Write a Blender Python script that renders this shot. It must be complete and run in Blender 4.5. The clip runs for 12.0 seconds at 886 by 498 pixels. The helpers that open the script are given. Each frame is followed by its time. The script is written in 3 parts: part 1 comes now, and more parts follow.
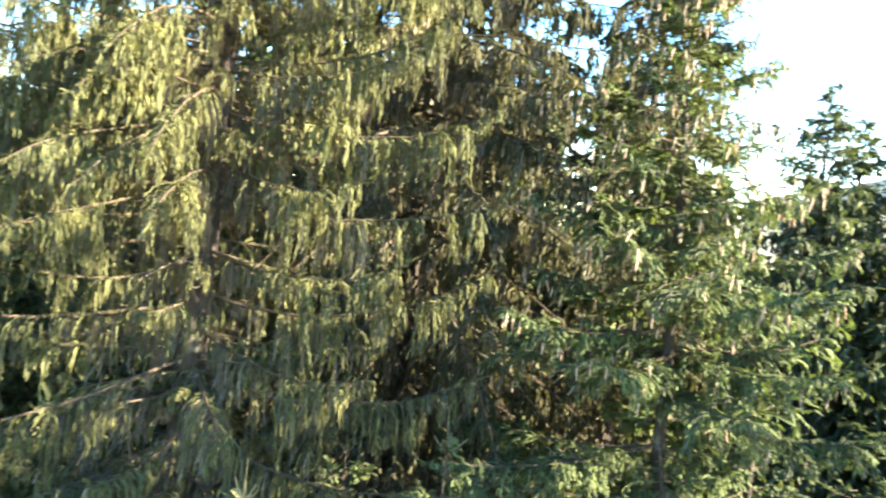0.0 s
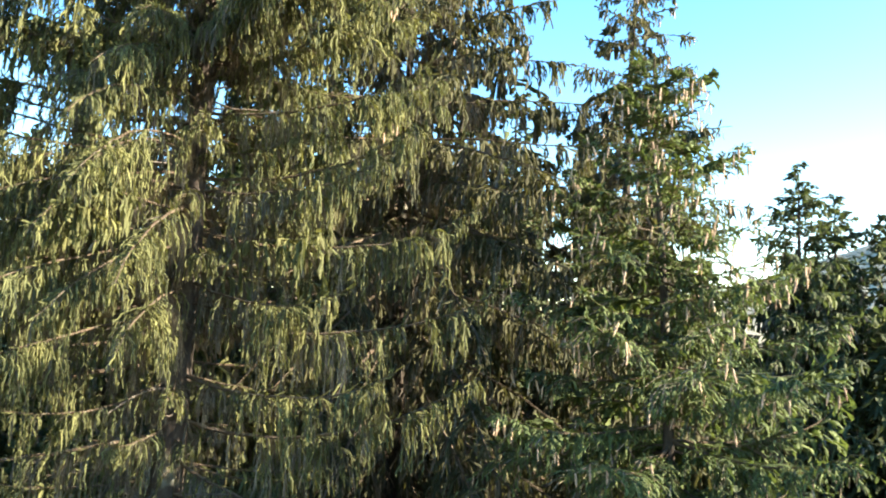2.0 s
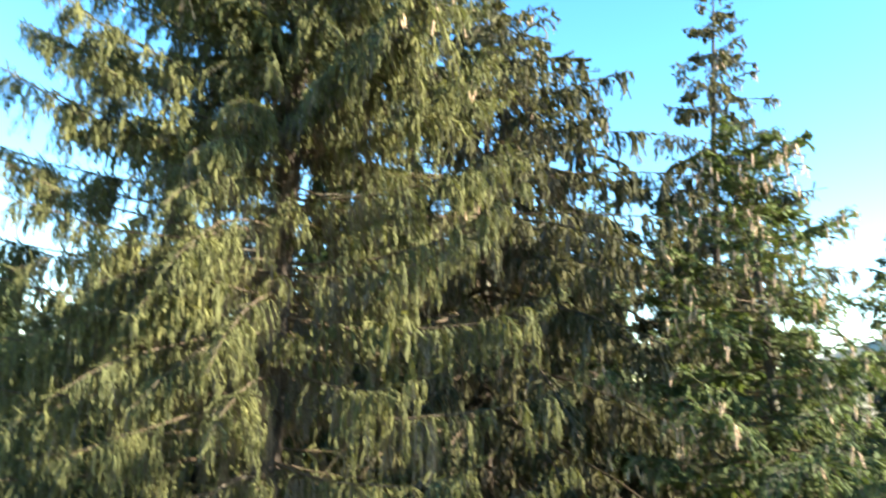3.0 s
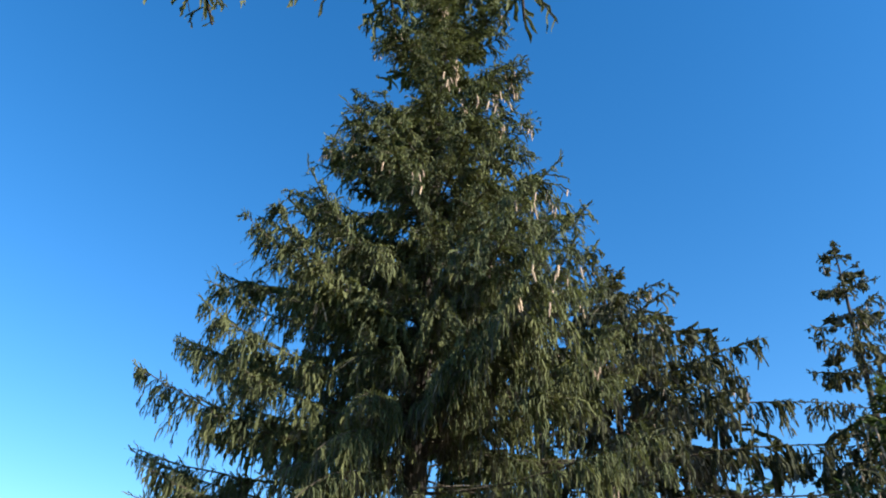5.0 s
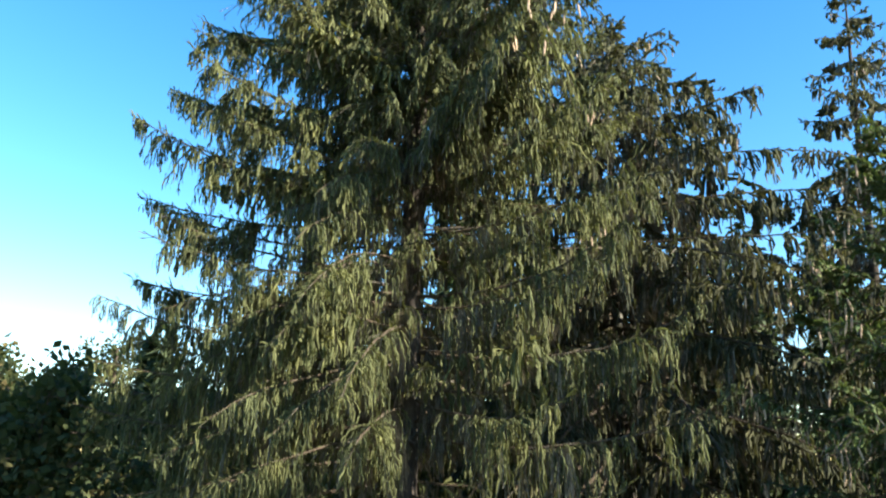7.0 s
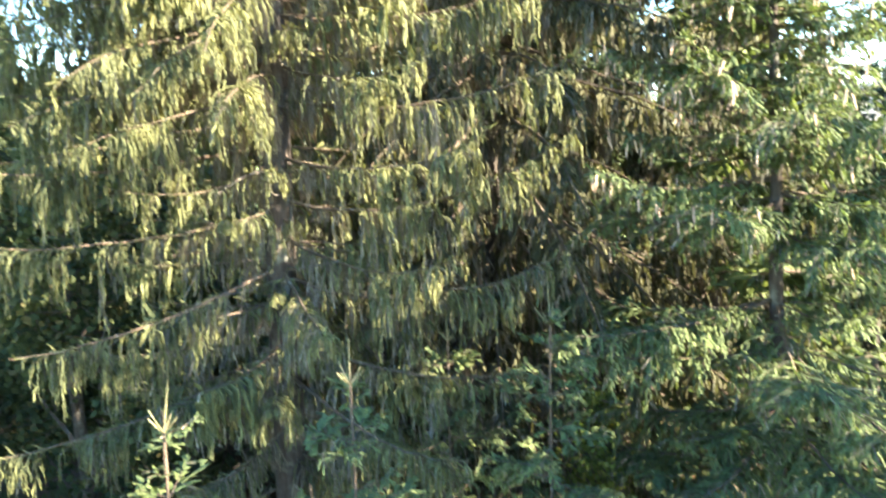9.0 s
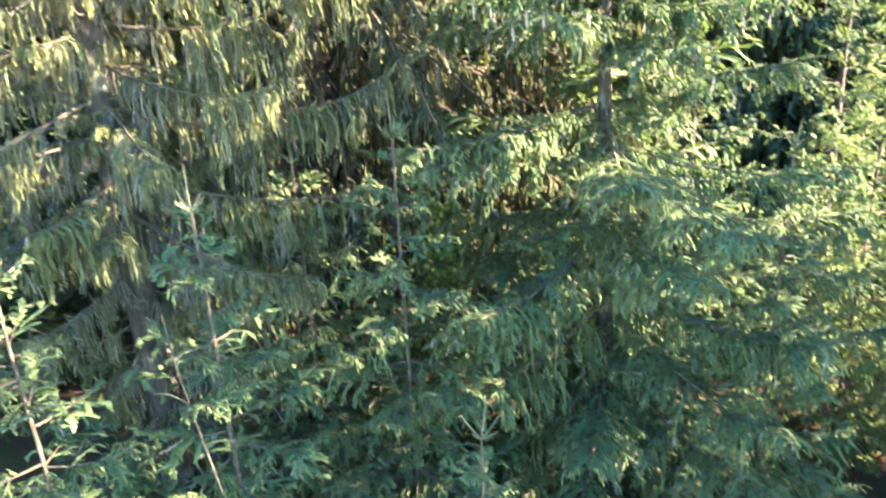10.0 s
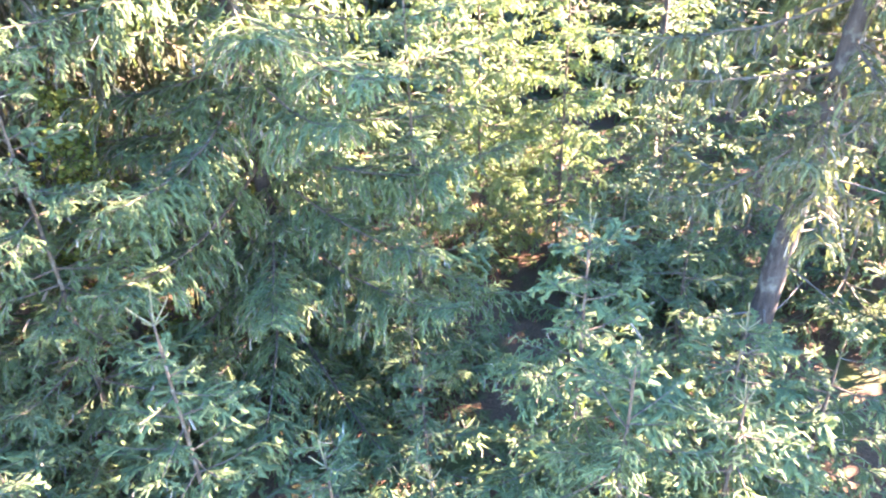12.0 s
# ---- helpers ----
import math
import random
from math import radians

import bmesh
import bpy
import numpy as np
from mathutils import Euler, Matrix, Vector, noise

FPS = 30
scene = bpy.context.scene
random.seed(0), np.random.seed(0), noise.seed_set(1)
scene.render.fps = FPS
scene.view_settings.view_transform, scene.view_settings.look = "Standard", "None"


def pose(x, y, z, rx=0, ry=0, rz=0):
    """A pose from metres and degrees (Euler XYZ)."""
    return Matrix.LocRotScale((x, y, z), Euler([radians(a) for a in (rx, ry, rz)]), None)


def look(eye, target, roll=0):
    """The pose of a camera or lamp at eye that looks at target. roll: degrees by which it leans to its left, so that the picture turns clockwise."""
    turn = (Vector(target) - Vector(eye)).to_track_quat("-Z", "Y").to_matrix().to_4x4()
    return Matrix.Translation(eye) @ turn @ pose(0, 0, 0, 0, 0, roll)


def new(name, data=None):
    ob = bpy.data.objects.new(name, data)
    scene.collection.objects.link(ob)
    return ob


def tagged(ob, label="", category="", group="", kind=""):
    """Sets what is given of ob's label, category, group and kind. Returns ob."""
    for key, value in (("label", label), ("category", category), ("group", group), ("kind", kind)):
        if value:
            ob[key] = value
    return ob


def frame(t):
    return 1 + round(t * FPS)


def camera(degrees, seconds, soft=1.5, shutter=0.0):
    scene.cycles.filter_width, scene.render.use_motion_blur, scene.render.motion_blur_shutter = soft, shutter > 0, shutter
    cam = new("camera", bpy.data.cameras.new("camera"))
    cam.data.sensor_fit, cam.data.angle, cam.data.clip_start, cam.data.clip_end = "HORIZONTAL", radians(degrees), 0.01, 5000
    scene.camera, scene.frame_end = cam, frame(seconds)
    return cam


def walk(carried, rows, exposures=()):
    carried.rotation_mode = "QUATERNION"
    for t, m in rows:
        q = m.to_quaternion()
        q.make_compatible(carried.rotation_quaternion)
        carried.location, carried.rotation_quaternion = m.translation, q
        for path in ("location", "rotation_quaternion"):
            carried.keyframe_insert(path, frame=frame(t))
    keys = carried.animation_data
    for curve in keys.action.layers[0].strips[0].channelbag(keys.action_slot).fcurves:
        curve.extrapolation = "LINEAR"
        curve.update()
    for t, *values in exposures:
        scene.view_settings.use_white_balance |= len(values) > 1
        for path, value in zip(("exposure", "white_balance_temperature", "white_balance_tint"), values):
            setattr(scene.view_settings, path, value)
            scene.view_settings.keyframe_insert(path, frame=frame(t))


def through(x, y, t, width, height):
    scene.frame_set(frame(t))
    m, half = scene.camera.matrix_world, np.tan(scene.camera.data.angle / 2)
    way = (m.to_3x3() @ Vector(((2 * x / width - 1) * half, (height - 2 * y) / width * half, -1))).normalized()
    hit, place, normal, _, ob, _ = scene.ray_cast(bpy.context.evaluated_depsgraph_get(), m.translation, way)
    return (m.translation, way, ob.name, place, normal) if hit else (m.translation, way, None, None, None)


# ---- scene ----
cam = camera(62.0, 12.0, soft=2.0, shutter=0.3)
PATH = [
    (0, (0.309, -0.210, 6.292), (0.253, 1.788, 6.235), 6.19),
    (0.5, (0.277, -0.174, 6.320), (0.509, 1.813, 6.300), 4.80),
    (1, (0.289, -0.130, 6.344), (0.620, 1.841, 6.427), 3.24),
    (1.5, (0.327, -0.068, 6.346), (0.415, 1.920, 6.541), 1.73),
    (2, (0.326, -0.060, 6.346), (0.297, 1.928, 6.560), 2.16),
    (2.5, (0.299, -0.033, 6.332), (0.368, 1.953, 6.561), 2.11),
    (3, (0.238, 0.037, 6.409), (0.000, 1.982, 6.812), 1.26),
    (3.5, (0.212, 0.043, 6.486), (-0.221, 1.872, 7.170), -0.13),
    (3.7, (0.215, 0.058, 6.496), (-0.288, 1.832, 7.269), 0.64),
    (5.3, (0.258, 0.109, 6.381), (-0.265, 1.686, 7.495), 2.06),
    (5.5, (0.257, 0.113, 6.371), (-0.272, 1.725, 7.430), 2.63),
    (6, (0.257, 0.127, 6.329), (-0.288, 1.841, 7.204), 2.46),
    (6.5, (0.272, 0.129, 6.285), (-0.300, 1.915, 6.979), 1.48),
    (8.5, (0.269, 0.007, 5.833), (-0.194, 1.953, 5.864), -1.08),
    (9, (0.298, 0.009, 5.817), (0.032, 1.977, 5.575), -1.74),
    (9.5, (0.336, 0.003, 5.779), (0.272, 1.944, 5.299), -3.09),
    (10, (0.361, -0.020, 5.753), (0.471, 1.845, 5.040), -3.13),
    (10.5, (0.384, -0.044, 5.729), (0.692, 1.716, 4.831), -2.58),
    (11, (0.402, -0.072, 5.695), (0.899, 1.583, 4.689), -2.36),
    (11.5, (0.435, -0.110, 5.654), (1.171, 1.422, 4.601), -1.54),
    (12, (0.453, -0.144, 5.649), (1.322, 1.321, 4.601), -2.38),
]
EXPOSURES = [(0.0, 3.8, 7050, 13), (0.5, 3.85, 7200, 12), (1.0, 3.4, 7100, 13), (1.5, 2.95, 7000, 13), (2.5, 3.05, 7000, 13), (3.5, 2.65, 6500, 5), (5.5, 1.28, 5700, 12), (6.5, 1.75, 5900, 8), (8.5, 3.6, 6900, 13), (9.5, 4.7, 6700, 14), (10.5, 4.95, 6700, 13), (11.0, 5.3, 6700, 20), (11.5, 5.65, 6600, 32), (12.0, 5.8, 6600, 38)]
walk(cam, [(t, look(eye, target, roll)) for t, eye, target, roll in PATH], EXPOSURES)

# ---- light ----
SUN_AZ, SUN_EL = radians(101), radians(24)
world = bpy.data.worlds.new("world")
scene.world = world
world.use_nodes = True
wn = world.node_tree.nodes
sky = wn.new("ShaderNodeTexSky")
sky.sky_type, sky.sun_disc = "NISHITA", False
sky.sun_elevation, sky.sun_rotation = SUN_EL, SUN_AZ
sky.air_density, sky.dust_density, sky.ozone_density = 1.0, 0.2, 1.0
wn["Background"].inputs[1].default_value = 0.092
rich = wn.new("ShaderNodeHueSaturation")
rich.inputs["Saturation"].default_value = 1.4
world.node_tree.links.new(sky.outputs[0], rich.inputs["Color"])
world.node_tree.links.new(rich.outputs[0], wn["Background"].inputs[0])
sun = bpy.data.lights.new("sun", "SUN")
sun.energy, sun.angle, sun.color = 5.0, radians(0.6), (1.0, 0.88, 0.7)
SUN_WAY = Vector((math.sin(SUN_AZ) * math.cos(SUN_EL), math.cos(SUN_AZ) * math.cos(SUN_EL), math.sin(SUN_EL)))
new("sun", sun).matrix_world = look(SUN_WAY * 60, (0, 0, 0))


# ---- materials ----
class Mat:
    """A node material in the making."""

    def __init__(self, name):
        self.m = bpy.data.materials.new(name)
        self.m.use_nodes = True
        self.t = self.m.node_tree
        self.n = self.t.nodes
        self.b = self.n["Principled BSDF"]
        self.out = self.n["Material Output"]
        self.co = self.n.new("ShaderNodeTexCoord").outputs["Object"]

    def link(self, a, b):
        self.t.links.new(a, b)

    def noise(self, scale, detail=3.0, rough=0.6, vec=None):
        k = self.n.new("ShaderNodeTexNoise")
        k.inputs["Scale"].default_value, k.inputs["Detail"].default_value, k.inputs["Roughness"].default_value = scale, detail, rough
        self.link(vec or self.co, k.inputs["Vector"])
        return k.outputs["Fac"]

    def stretch(self, x, y, z):
        k = self.n.new("ShaderNodeMapping")
        k.inputs["Scale"].default_value = (x, y, z)
        self.link(self.co, k.inputs["Vector"])
        return k.outputs["Vector"]

    def ramp(self, fac, *stops):
        k = self.n.new("ShaderNodeValToRGB")
        e = k.color_ramp.elements
        while len(e) < len(stops):
            e.new(0.5)
        for q, (p, c) in zip(e, stops):
            q.position, q.color = p, (*c, 1)
        self.link(fac, k.inputs[0])
        return k.outputs[0]

    def mix(self, fac, a, b, how="MIX"):
        k = self.n.new("ShaderNodeMix")
        k.data_type, k.blend_type = "RGBA", how
        for s, v in ((k.inputs[0], fac), (k.inputs[6], a), (k.inputs[7], b)):
            if isinstance(v, (int, float)):
                s.default_value = v
            elif isinstance(v, tuple):
                s.default_value = (*v, 1)
            else:
                self.link(v, s)
        return k.outputs[2]

    def bump(self, height, strength, distance):
        k = self.n.new("ShaderNodeBump")
        k.inputs["Strength"].default_value, k.inputs["Distance"].default_value = strength, distance
        self.link(height, k.inputs["Height"])
        self.link(k.outputs[0], self.b.inputs["Normal"])

    def island(self):
        return self.n.new("ShaderNodeNewGeometry").outputs["Random Per Island"]

    def finish(self, colour, rough=0.7, spec=0.3):
        self.link(colour, self.b.inputs["Base Color"])
        self.b.inputs["Roughness"].default_value = rough
        self.b.inputs["Specular IOR Level"].default_value = spec
        return self.m


def leafy(name, dark, mid, light, through, rough=0.75, share=0.28, spec=0.15, grit=95):
    """Foliage: varies from leaf to leaf and in larger clumps; lets part of the light through."""
    k = Mat(name)
    fine = k.ramp(k.island(), (0.0, dark), (0.25, mid), (0.8, mid), (1.0, light))
    clump = k.ramp(k.noise(2.1, 3), (0.3, (0.68, 0.74, 0.78)), (0.7, (1.3, 1.22, 1.0)))
    grain = k.noise(grit, 2, 0.7)
    col = k.mix(1.0, k.mix(1.0, fine, clump, "MULTIPLY"), k.ramp(grain, (0.34, (0.55, 0.57, 0.6)), (0.64, (1.35, 1.33, 1.3))), "MULTIPLY")
    k.bump(grain, 0.9, 0.006)
    k.finish(col, rough, spec)
    tr = k.n.new("ShaderNodeBsdfTranslucent")
    k.link(k.mix(1.0, col, through, "MULTIPLY"), tr.inputs[0])
    mx = k.n.new("ShaderNodeMixShader")
    mx.inputs[0].default_value = share
    k.link(k.b.outputs[0], mx.inputs[1])
    k.link(tr.outputs[0], mx.inputs[2])
    k.link(mx.outputs[0], k.out.inputs[0])
    return k.m


def bark(name, dark, light, scale=1.0):
    k = Mat(name)
    v = k.stretch(9 * scale, 9 * scale, 2.2 * scale)
    plates = k.noise(3.0, 5, 0.7, v)
    col = k.ramp(plates, (0.3, dark), (0.7, light))
    lichen = k.ramp(k.noise(5 * scale, 4), (0.55, (0, 0, 0)), (0.72, (0.6, 0.6, 0.6)))
    col = k.mix(lichen, col, (0.2, 0.21, 0.17))
    k.bump(plates, 0.8, 0.02)
    return k.finish(col, 0.9, 0.15)


M_NEEDLE = leafy("spruce_needles", (0.045, 0.051, 0.026), (0.085, 0.095, 0.045), (0.138, 0.15, 0.07), (1.45, 1.45, 0.9), share=0.24)
M_NEEDLE_YOUNG = leafy("young_spruce_needles", (0.045, 0.066, 0.03), (0.077, 0.107, 0.046), (0.112, 0.142, 0.064), (1.4, 1.45, 0.8), share=0.24)
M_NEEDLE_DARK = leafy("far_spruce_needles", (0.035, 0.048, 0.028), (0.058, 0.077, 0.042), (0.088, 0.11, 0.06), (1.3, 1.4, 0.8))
M_NEEDLE_OLD = leafy("old_dull_needles", (0.032, 0.034, 0.02), (0.053, 0.056, 0.032), (0.085, 0.087, 0.05), (1.3, 1.3, 0.8))
# Lighter young needles: sunlight on two young spruces is put into the colour.
M_NEEDLE_SUNLIT = leafy("sunlit_young_needles", (0.09, 0.12, 0.045), (0.125, 0.165, 0.062), (0.17, 0.21, 0.085), (1.3, 1.35, 0.75), share=0.32)
M_DRY = leafy("dry_hanging_twigs", (0.06, 0.053, 0.044), (0.13, 0.117, 0.098), (0.28, 0.26, 0.225), (1.1, 1.0, 0.9), 0.85, 0.15, 0.1)
M_LEAF = leafy("broad_leaves", (0.04, 0.06, 0.015), (0.09, 0.12, 0.03), (0.2, 0.2, 0.06), (1.5, 1.5, 0.6))
# Leaves darkened: the deep shade at the left is put into their colour.
M_LEAF_FAR_SHADED = leafy("far_leaves_shade_toned", (0.028, 0.042, 0.018), (0.052, 0.066, 0.028), (0.12, 0.1, 0.048), (1.3, 1.3, 0.6))
M_BARK = bark("spruce_bark", (0.025, 0.02, 0.017), (0.072, 0.06, 0.05))
M_TWIG = bark("branch_bark", (0.04, 0.03, 0.022), (0.12, 0.092, 0.066), 4.0)
M_DEAD = bark("dead_wood", (0.06, 0.052, 0.044), (0.15, 0.13, 0.11), 4.0)
M_SHOOT = bark("pale_leader_shoot", (0.12, 0.11, 0.055), (0.22, 0.2, 0.11), 6.0)
M_STEM = bark("young_stem_bark", (0.04, 0.03, 0.022), (0.11, 0.085, 0.06), 3.0)


def cone_mat():
    k = Mat("cone_scales")
    sc = k.n.new("ShaderNodeTexVoronoi")
    sc.inputs["Scale"].default_value = 130
    k.link(k.co, sc.inputs["Vector"])
    col = k.ramp(sc.outputs["Distance"], (0.0, (0.56, 0.44, 0.33)), (0.6, (0.31, 0.23, 0.165)))
    rnd = k.n.new("ShaderNodeObjectInfo").outputs["Random"]
    col = k.mix(1.0, col, k.ramp(rnd, (0.0, (0.75, 0.7, 0.68)), (1.0, (1.35, 1.3, 1.2))), "MULTIPLY")
    k.bump(sc.outputs["Distance"], 0.7, 0.004)
    return k.finish(col, 0.6, 0.3)


def ground_mat():
    k = Mat("forest_floor")
    fine = k.noise(55, 5, 0.7)
    litter = k.ramp(fine, (0.3, (0.03, 0.018, 0.011)), (0.52, (0.075, 0.046, 0.028)), (0.75, (0.15, 0.095, 0.06)))
    moss = k.ramp(k.noise(1.3, 4), (0.5, (0, 0, 0)), (0.62, (0.8, 0.8, 0.8)))
    near = k.mix(moss, litter, k.ramp(fine, (0.3, (0.02, 0.035, 0.01)), (0.7, (0.08, 0.11, 0.03))))
    field = k.ramp(k.noise(0.03, 5), (0.35, (0.09, 0.14, 0.04)), (0.65, (0.2, 0.24, 0.09)))
    dist = k.n.new("ShaderNodeVectorMath")
    dist.operation = "LENGTH"
    k.link(k.co, dist.inputs[0])
    far = k.n.new("ShaderNodeMapRange")
    far.inputs[1].default_value, far.inputs[2].default_value = 24, 40
    k.link(dist.outputs["Value"], far.inputs[0])
    k.bump(fine, 0.9, 0.03)
    return k.finish(k.mix(far.outputs[0], near, field), 0.95, 0.1)


def hill_mat():
    k = Mat("far_hill_haze_toned")
    # Woods kept pale: the valley's haze is put into their colour.
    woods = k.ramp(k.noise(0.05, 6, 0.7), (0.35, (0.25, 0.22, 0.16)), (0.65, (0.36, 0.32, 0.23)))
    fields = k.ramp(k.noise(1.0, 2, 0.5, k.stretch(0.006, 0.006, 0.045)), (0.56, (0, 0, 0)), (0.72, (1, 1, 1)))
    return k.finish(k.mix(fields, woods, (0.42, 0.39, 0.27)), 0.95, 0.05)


M_CONE, M_GROUND, M_HILL = cone_mat(), ground_mat(), hill_mat()


# ---- mesh helpers ----
def norm(v):
    return v / np.maximum(np.linalg.norm(v, axis=-1, keepdims=True), 1e-9)


def soup(t):
    """Loose triangles (n, 3, 3) as corners, each with its place and normal, and faces."""
    t = np.asarray(t).reshape(-1, 3, 3)
    up = norm(np.cross(t[:, 1] - t[:, 0], t[:, 2] - t[:, 0]))
    return np.concatenate([t, np.repeat(up[:, None], 3, 1)], 2).reshape(-1, 6), np.arange(3 * len(t)).reshape(-1, 3)


def merged(pieces):
    """Several (corners, faces) as one."""
    pieces = [p for p in pieces if len(p[0])]
    if not pieces:
        return np.zeros((0, 6)), np.zeros((0, 3), int)
    shift = np.cumsum([0] + [len(v) for v, f in pieces[:-1]])
    return np.concatenate([v for v, f in pieces]), np.concatenate([f + k for (v, f), k in zip(pieces, shift)])


def tri_object(name, groups, materials, parent=None, label=""):
    """One mesh object out of (corners, faces) groups, one group a material; the corners bring rounded normals."""
    co, tri = merged(groups)
    n = len(tri)
    me = bpy.data.meshes.new(name)
    me.vertices.add(len(co))
    me.loops.add(3 * n)
    me.polygons.add(n)
    me.vertices.foreach_set("co", co[:, :3].astype(np.float32).ravel())
    me.loops.foreach_set("vertex_index", tri.astype(np.int32).ravel())
    me.polygons.foreach_set("loop_start", np.arange(0, 3 * n, 3, dtype=np.int32))
    me.polygons.foreach_set("material_index", np.concatenate([np.full(len(g[1]), i, dtype=np.int32) for i, g in enumerate(groups)]))
    for m in materials:
        me.materials.append(m)
    me.update(calc_edges=True)
    me.attributes.new("custom_normal", "FLOAT_VECTOR", "POINT").data.foreach_set("vector", co[:, 3:].astype(np.float32).ravel())
    ob = new(name, me)
    ob.parent = parent
    return tagged(ob, label)


def part(name, bm, material, parent, label="", smooth=False):
    me = bpy.data.meshes.new(name)
    bm.to_mesh(me)
    bm.free()
    me.materials.append(material)
    for p in me.polygons:
        p.use_smooth = smooth
    ob = new(name, me)
    ob.parent = parent
    return tagged(ob, label)


def tube(pts, radii, sides):
    """Triangles of a tapered tube along pts (n, 3)."""
    pts = np.asarray(pts, float)
    t = norm(np.gradient(pts, axis=0))
    ref = np.where(np.abs(t[:, 2:3]) > 0.9, np.array([[1.0, 0, 0]]), np.array([[0, 0, 1.0]]))
    a = norm(np.cross(t, ref))
    b = np.cross(t, a)
    w = np.linspace(0, 2 * math.pi, sides, endpoint=False)
    ring = pts[:, None] + np.asarray(radii)[:, None, None] * (a[:, None] * np.cos(w)[None, :, None] + b[:, None] * np.sin(w)[None, :, None])
    p, q = ring[:-1], ring[1:]
    p2, q2 = np.roll(p, -1, 1), np.roll(q, -1, 1)
    return np.concatenate([np.stack([p, p2, q2], 2).reshape(-1, 3, 3), np.stack([p, q2, q], 2).reshape(-1, 3, 3)])


def tube_part(name, pts, radii, sides, material, parent, label=""):
    """A tapered limb as one smooth mesh."""
    bm = bmesh.new()
    n = len(pts)
    tri = tube(pts, radii, sides).reshape(-1, 3)
    vs = [bm.verts.new(c) for c in tri]
    for i in range(0, len(vs), 3):
        bm.faces.new(vs[i:i + 3])
    bmesh.ops.remove_doubles(bm, verts=bm.verts, dist=1e-5)
    return part(name, bm, material, parent, label, True)


def strands(p0, d0, length, droop, n, rng, wild=0.07):
    """Points (k, n, 3) of twigs that start along d0 and bend down under their weight."""
    k = len(p0)
    u = (np.arange(n - 1) + 0.5) / (n - 1)
    bend = np.clip(np.asarray(droop)[:, None] * (u[None] - 0.08) * 1.9, 0, 0.97)[..., None]
    down = np.array([0, 0, -1.0])
    way = d0[:, None] * (1 - bend) + down * bend + rng.normal(0, wild, (k, n - 1, 3))
    step = norm(way) * (np.asarray(length)[:, None, None] / (n - 1))
    return np.concatenate([p0[:, None], p0[:, None] + np.cumsum(step, 1)], 1)


def along(pts, i, u):
    """Place and way at the share u of strand i."""
    n = pts.shape[1]
    x = np.clip(u, 0, 0.9999) * (n - 1)
    j = x.astype(int)
    a, b = pts[i, j], pts[i, j + 1]
    return a + (b - a) * (x - j)[:, None], norm(b - a)


KEEL = np.array([(0, 1, 2), (0, 2, 3)])


def shoots(pts, length, gap, size, rng, start=0.0):
    """Needle-clad shoots along the twigs: slim and pointed, each a little askew."""
    count = np.maximum(1, np.round(length * (1 - start) / gap).astype(int))
    i = np.repeat(np.arange(len(pts)), count)
    first = np.repeat(np.cumsum(count) - count, count)
    u = start + (1 - start) * (np.arange(len(i)) - first + rng.uniform(0.1, 0.9, len(i))) / count[i]
    p, t = along(pts, i, u)
    t = norm(t + rng.normal(0, 0.2, t.shape))
    r = np.cross(t, np.array([0, 0, 1.0])) + rng.normal(0, 0.18, p.shape)
    r = norm(r - t * np.sum(r * t, 1, keepdims=True))
    w = np.cross(t, r)
    long = np.minimum(gap * rng.uniform(1.2, 2.0, len(i)), length[i] * 0.9 + 0.03)[:, None]
    wide = size * rng.uniform(0.75, 1.35, (len(i), 1))
    tail, tip = p - t * long * 0.45, p + t * long * 0.6
    co = np.stack([tail + wide * (r + w * 0.3), tip, tail - wide * (r - w * 0.3)], 1)
    up = np.stack([norm(w + r * 0.7), w, norm(w - r * 0.7)], 1)
    co = np.concatenate([co, up], 2).reshape(-1, 6)
    return co, np.arange(len(co)).reshape(-1, 3)[:, ::-1]


def brushes(pts, wide, rng, loose=0.3, out=(0, -0.4, 0.6)):
    """Needle-clad twigs (k, n, 3): toothed ribbons with the rounded shading of a bottle brush, their needles swept towards the tip."""
    k, n, _ = pts.shape
    if not k:
        return np.zeros((0, 6)), np.zeros((0, 3), int)
    t = norm(np.gradient(pts, axis=1))
    r = norm(np.cross(t, np.array([0, 0, 1.0]) + rng.normal(0, loose, (k, 1, 3))))
    w = np.cross(r, t)
    turn = np.where(np.sum(w.mean(1) * np.asarray(out, float), 1) < 0, -1.0, 1.0)[:, None, None]
    r, w = r * turn, w * turn
    taper = np.interp(np.linspace(0, 1, n), (0, 0.25, 0.7, 1), (0.7, 1.0, 0.95, 0.25))[None, :, None]
    girth = taper * np.asarray(wide).reshape(-1, 1, 1)
    tooth = (np.arange(n)[None, :] + rng.integers(0, 2, (k, 1))) % 2
    a = girth * np.where(tooth, 1.45, 0.5)[..., None] * rng.uniform(0.7, 1.3, (k, n, 1))
    b = girth * np.where(tooth, 0.5, 1.45)[..., None] * rng.uniform(0.7, 1.3, (k, n, 1))
    side = np.stack([pts + (r + t * 0.9 - w * 0.3) * a, pts + (t * 0.9 - r - w * 0.3) * b], 2)
    up = np.stack([norm(w + r * 0.8), norm(w - r * 0.8)], 2)
    co = np.concatenate([side, up], 3).reshape(-1, 6)
    base = (np.arange(k)[:, None] * n + np.arange(n - 1)[None]).reshape(-1, 1) * 2
    return co, np.concatenate([base + np.array([[0, 2, 3]]), base + np.array([[0, 3, 1]])])


